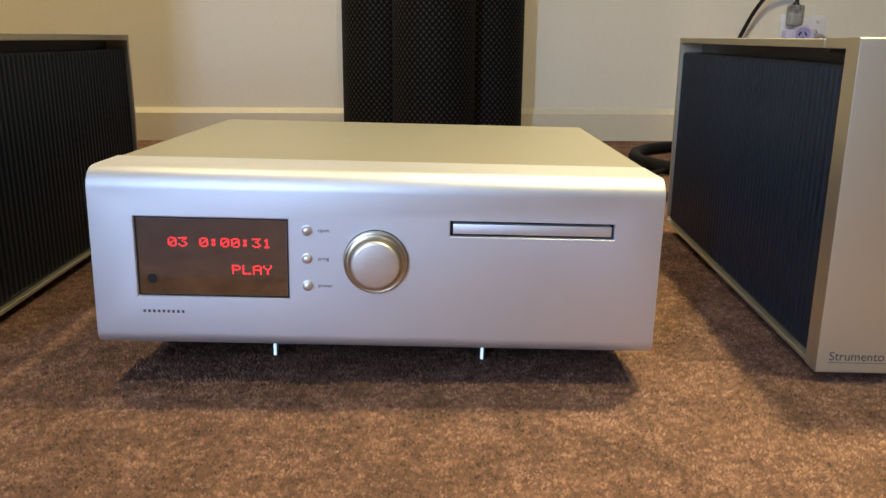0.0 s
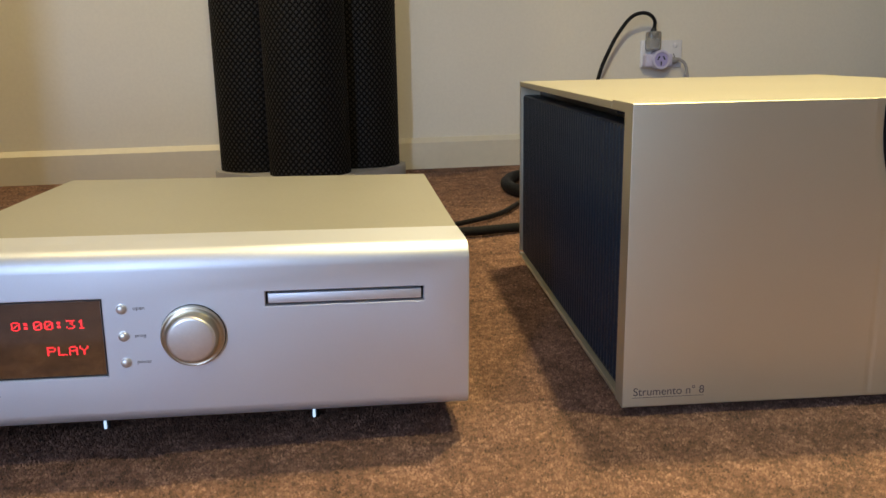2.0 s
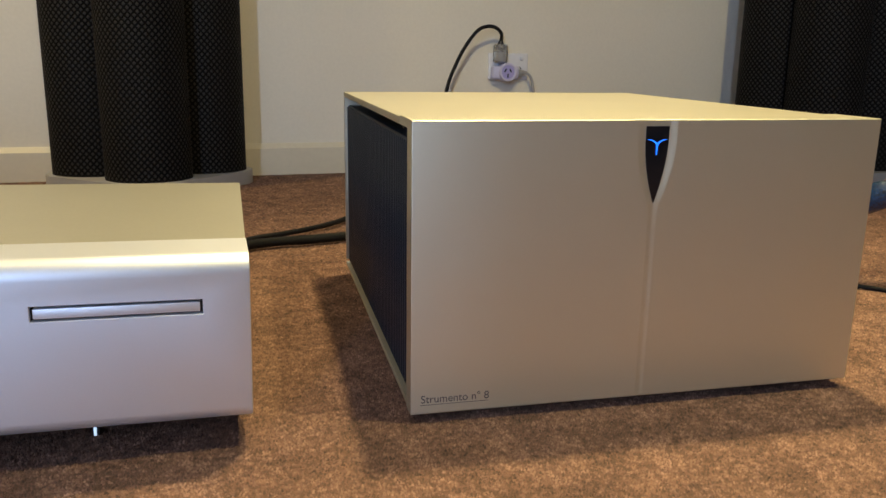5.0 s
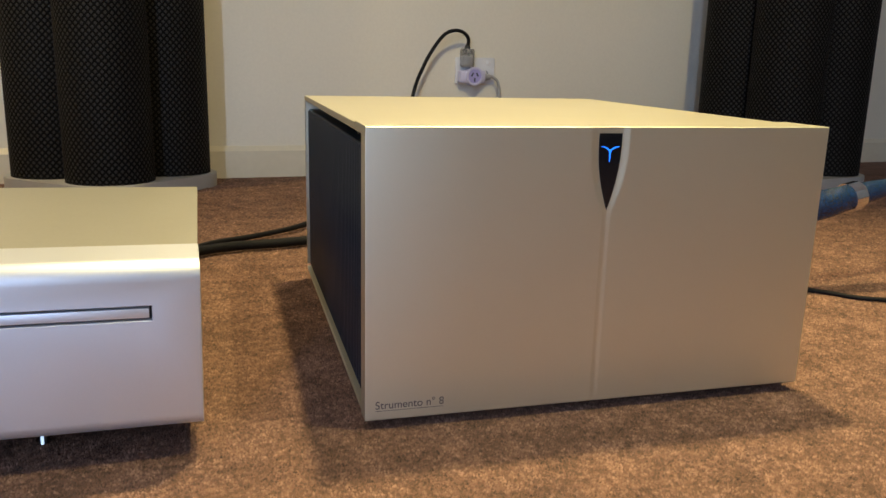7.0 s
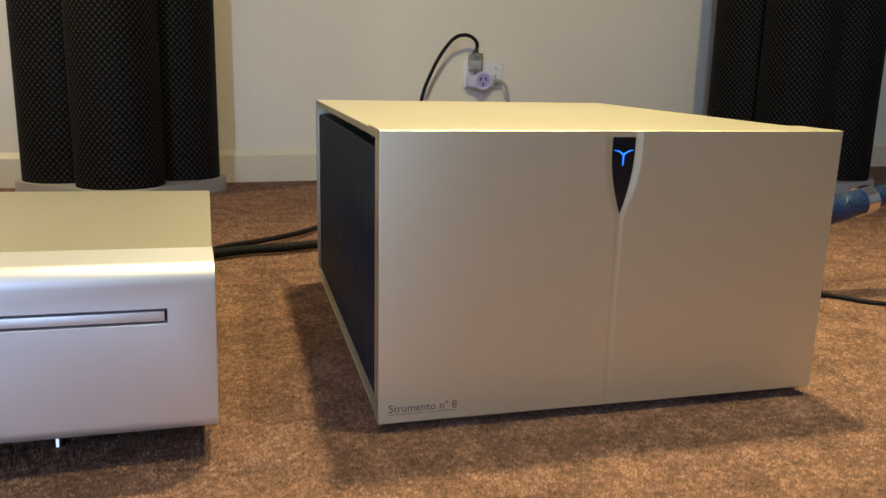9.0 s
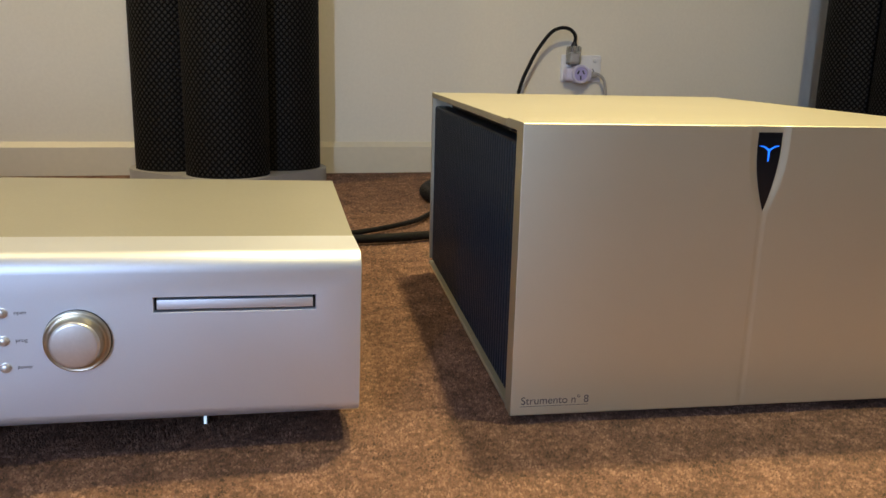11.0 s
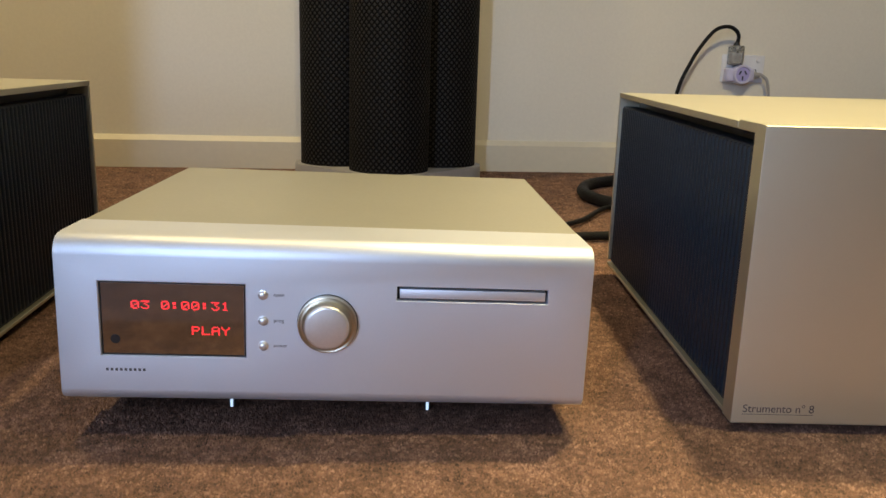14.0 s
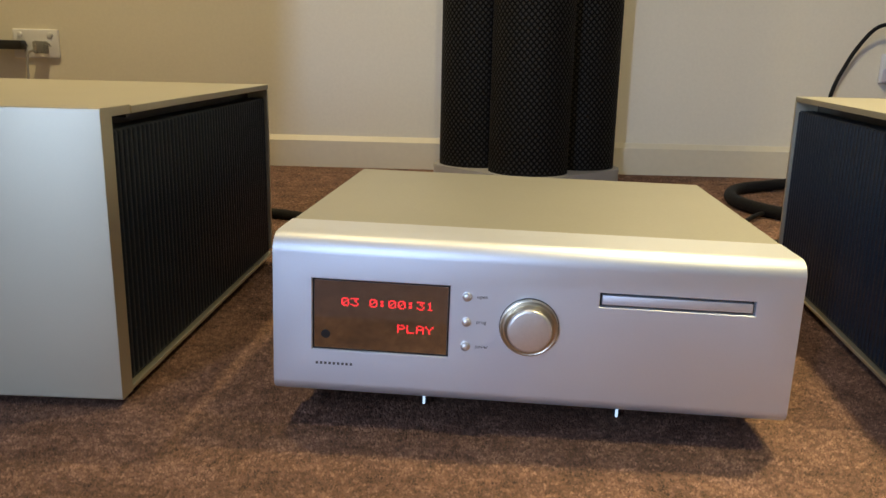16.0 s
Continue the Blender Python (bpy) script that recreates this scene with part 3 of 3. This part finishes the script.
cable("mains_cable", [(1.183, 2.352, 0.392), (1.183, 2.347, 0.420), (1.157, 2.330, 0.438), (1.122, 2.315, 0.441), (1.088, 2.308, 0.427), (1.050, 2.300, 0.385), (1.019, 2.295, 0.334), (0.986, 2.290, 0.255), (0.955, 2.26, 0.12), (0.93, 2.16, 0.012), (0.91, 1.96, 0.008), (0.85, 1.45, 0.008), (0.72, 1.17, 0.03)], 0.0055, CABLE_BLACK, "black round power cord looping up from the wall plug")
cable("grey_cord", [(1.245, NORTH - 0.025, 0.308), (1.275, NORTH - 0.030, 0.304), (1.297, NORTH - 0.032, 0.272), (1.305, NORTH - 0.035, 0.15), (1.27, NORTH - 0.06, 0.006), (1.0, 2.2, 0.006)], 0.0045, CABLE_GREY, "grey cord hanging from the lilac wall plug")
cable("thick_cable", [(0.20, 1.30, 0.012), (0.32, 1.372, 0.012), (0.42, 1.385, 0.012), (0.54, 1.40, 0.012), (0.66, 1.33, 0.02)], 0.0085, CABLE_BLACK, "thick black braided cable lying on the carpet")
cable("black_cable", [(0.22, 1.28, 0.010), (0.30, 1.41, 0.010), (0.40, 1.47, 0.010), (0.50, 1.55, 0.010), (0.62, 1.72, 0.010), (0.80, 1.80, 0.010)], 0.0052, CABLE_BLACK, "black signal cable lying on the carpet")
cable("coiled_cable", [(0.76, 1.22, 0.05), (0.74, 1.46, 0.024), (0.66, 1.66, 0.016), (0.605, 1.78, 0.016), (0.605, 1.90, 0.016), (0.66, 2.02, 0.016), (0.75, 2.09, 0.016), (0.86, 2.10, 0.022), (1.1, 2.0, 0.022)], 0.0145, CABLE_BLACK, "thick black sleeved power cable in a loop on the carpet")
cable("black_cable", [(-0.24, 1.46, 0.010), (-0.34, 1.53, 0.010), (-0.44, 1.57, 0.010), (-0.60, 1.52, 0.012), (-0.72, 1.19, 0.05)], 0.011, CABLE_BLACK, "black cable lying on the carpet behind the player")
cable("thin_cord", [(0.85, 1.12, 0.03), (1.0, 1.00, 0.004), (1.147, 0.877, 0.004), (1.22, 0.80, 0.004), (1.5, 0.70, 0.004), (1.9, 0.8, 0.004)], 0.0035, CABLE_BLACK, "thin black cord lying on the carpet")


def blue_cable():
    pts = [(0.84, 1.14, 0.06), (0.96, 1.03, 0.085), (1.08, 0.94, 0.113), (1.16, 0.90, 0.130), (1.24, 0.895, 0.146), (1.32, 0.90, 0.154), (1.46, 0.93, 0.140), (1.64, 1.0, 0.07), (1.8, 1.1, 0.016), (2.0, 1.4, 0.014)]
    p = part("speaker_cable", tube(pts, lambda t: 0.025 - 0.012 * min(1, max(0, (t - 0.30) / 0.25))), CABLE_BLUE)
    tagged(p, "thick blue braided speaker cable with a silver band behind the amplifier", "cable")
    part("band", tube([(1.215, 0.8945, 0.1415), (1.237, 0.8945, 0.1455)], 0.0225, per=4), BRIGHT_METAL, p, "silver band")
    return p


blue_cable()


# ---- carpet pile ----
PILE = bpy.data.materials.new("carpet_pile_wool")
PILE.use_nodes = True
nt = PILE.node_tree
b = nt.nodes["Principled BSDF"]
b.inputs["Roughness"].default_value = 0.75
geo, co = nt.nodes.new("ShaderNodeNewGeometry"), nt.nodes.new("ShaderNodeTexCoord")
ramp = nt.nodes.new("ShaderNodeValToRGB")
els = ramp.color_ramp.elements
els[0].position, els[0].color = 0.0, (0.040, 0.020, 0.013, 1)
els[1].position, els[1].color = 1.0, (0.41, 0.235, 0.168, 1)
e = els.new(0.5)
e.color = (0.174, 0.090, 0.059, 1)
coarse = nt.nodes.new("ShaderNodeTexNoise")
coarse.inputs["Scale"].default_value, coarse.inputs["Detail"].default_value = 150.0, 4.0
nt.links.new(co.outputs["Object"], coarse.inputs["Vector"])
broad = nt.nodes.new("ShaderNodeTexNoise")
broad.inputs["Scale"].default_value, broad.inputs["Detail"].default_value, broad.inputs["Distortion"].default_value = 26.0, 3.0, 0.6
nt.links.new(co.outputs["Object"], broad.inputs["Vector"])
both = nt.nodes.new("ShaderNodeMix")
both.data_type = "FLOAT"
both.inputs[0].default_value = 0.42
nt.links.new(coarse.outputs["Fac"], both.inputs[2])
nt.links.new(broad.outputs["Fac"], both.inputs[3])
spread = nt.nodes.new("ShaderNodeMapRange")
spread.inputs["From Min"].default_value, spread.inputs["From Max"].default_value = 0.38, 0.62
nt.links.new(both.outputs[0], spread.inputs["Value"])
mix = nt.nodes.new("ShaderNodeMix")
mix.data_type = "FLOAT"
mix.inputs[0].default_value = 0.64
nt.links.new(geo.outputs["Random Per Island"], mix.inputs[2])
nt.links.new(spread.outputs["Result"], mix.inputs[3])
nt.links.new(mix.outputs[0], ramp.inputs["Fac"])
nt.links.new(ramp.outputs["Color"], b.inputs["Base Color"])


def pile(patches):
    """Tapered wool tufts over patches of floor given as (x0, x1, y0, y1, spacing)."""
    rng = np.random.default_rng(7)
    out = []
    for x0, x1, y0, y1, gap in patches:
        nx, ny = int((x1 - x0) / gap), int((y1 - y0) / gap)
        i, j = np.meshgrid(np.arange(nx), np.arange(ny))
        c = np.stack([x0 + (i + 0.5 * (j % 2)) * gap, y0 + j * gap], -1).reshape(-1, 2)
        c = c + rng.uniform(-0.5, 0.5, c.shape) * gap
        n = len(c)
        turn = rng.uniform(0, 2 * np.pi, n)
        w = gap * rng.uniform(0.55, 0.95, n)
        h = 0.0010 + 0.0016 * rng.random(n)
        # the pile leans in slowly changing directions
        field = 2.2 * np.sin(c[:, 0] * 31 + 3 * np.sin(c[:, 1] * 23)) + 1.7 * np.sin(c[:, 1] * 37 + 2 * np.sin(c[:, 0] * 19))
        lean = np.stack([np.cos(field), np.sin(field)], -1) * (gap * 0.12) + rng.normal(0, gap * 0.22, (n, 2))
        v = np.zeros((n, 4, 3))
        for k in range(3):
            a = turn + k * 2 * np.pi / 3
            v[:, k, 0], v[:, k, 1], v[:, k, 2] = c[:, 0] + w * np.cos(a), c[:, 1] + w * np.sin(a), -0.0006
        v[:, 3, :2], v[:, 3, 2] = c + lean, h
        out.append(v.reshape(-1, 3))
    v = np.concatenate(out)
    n = len(v) // 4
    base = np.arange(n)[:, None, None] * 4
    f = (base + np.array([[0, 1, 3], [1, 2, 3], [2, 0, 3]])[None]).reshape(-1)
    me = bpy.data.meshes.new("carpet_pile")
    me.vertices.add(len(v))
    me.vertices.foreach_set("co", v.reshape(-1))
    me.loops.add(len(f))
    me.loops.foreach_set("vertex_index", f)
    me.polygons.add(len(f) // 3)
    me.polygons.foreach_set("loop_start", np.arange(0, len(f), 3))
    me.update(calc_edges=True)
    me.validate()
    me.materials.append(PILE)
    ob = new("carpet_pile", me)
    return tagged(ob, "brown mottled cut-pile wool tufts of the carpet", "carpet", kind="stuff")


pile([(-0.62, 1.12, 0.34, 0.96, 0.0024), (-0.62, 1.12, 0.96, 1.30, 0.0038), (1.12, 2.6, 0.40, 1.30, 0.0048), (-1.4, -0.62, 0.6, 1.30, 0.006), (-1.4, 2.6, 1.30, NORTH - 0.02, 0.006)])
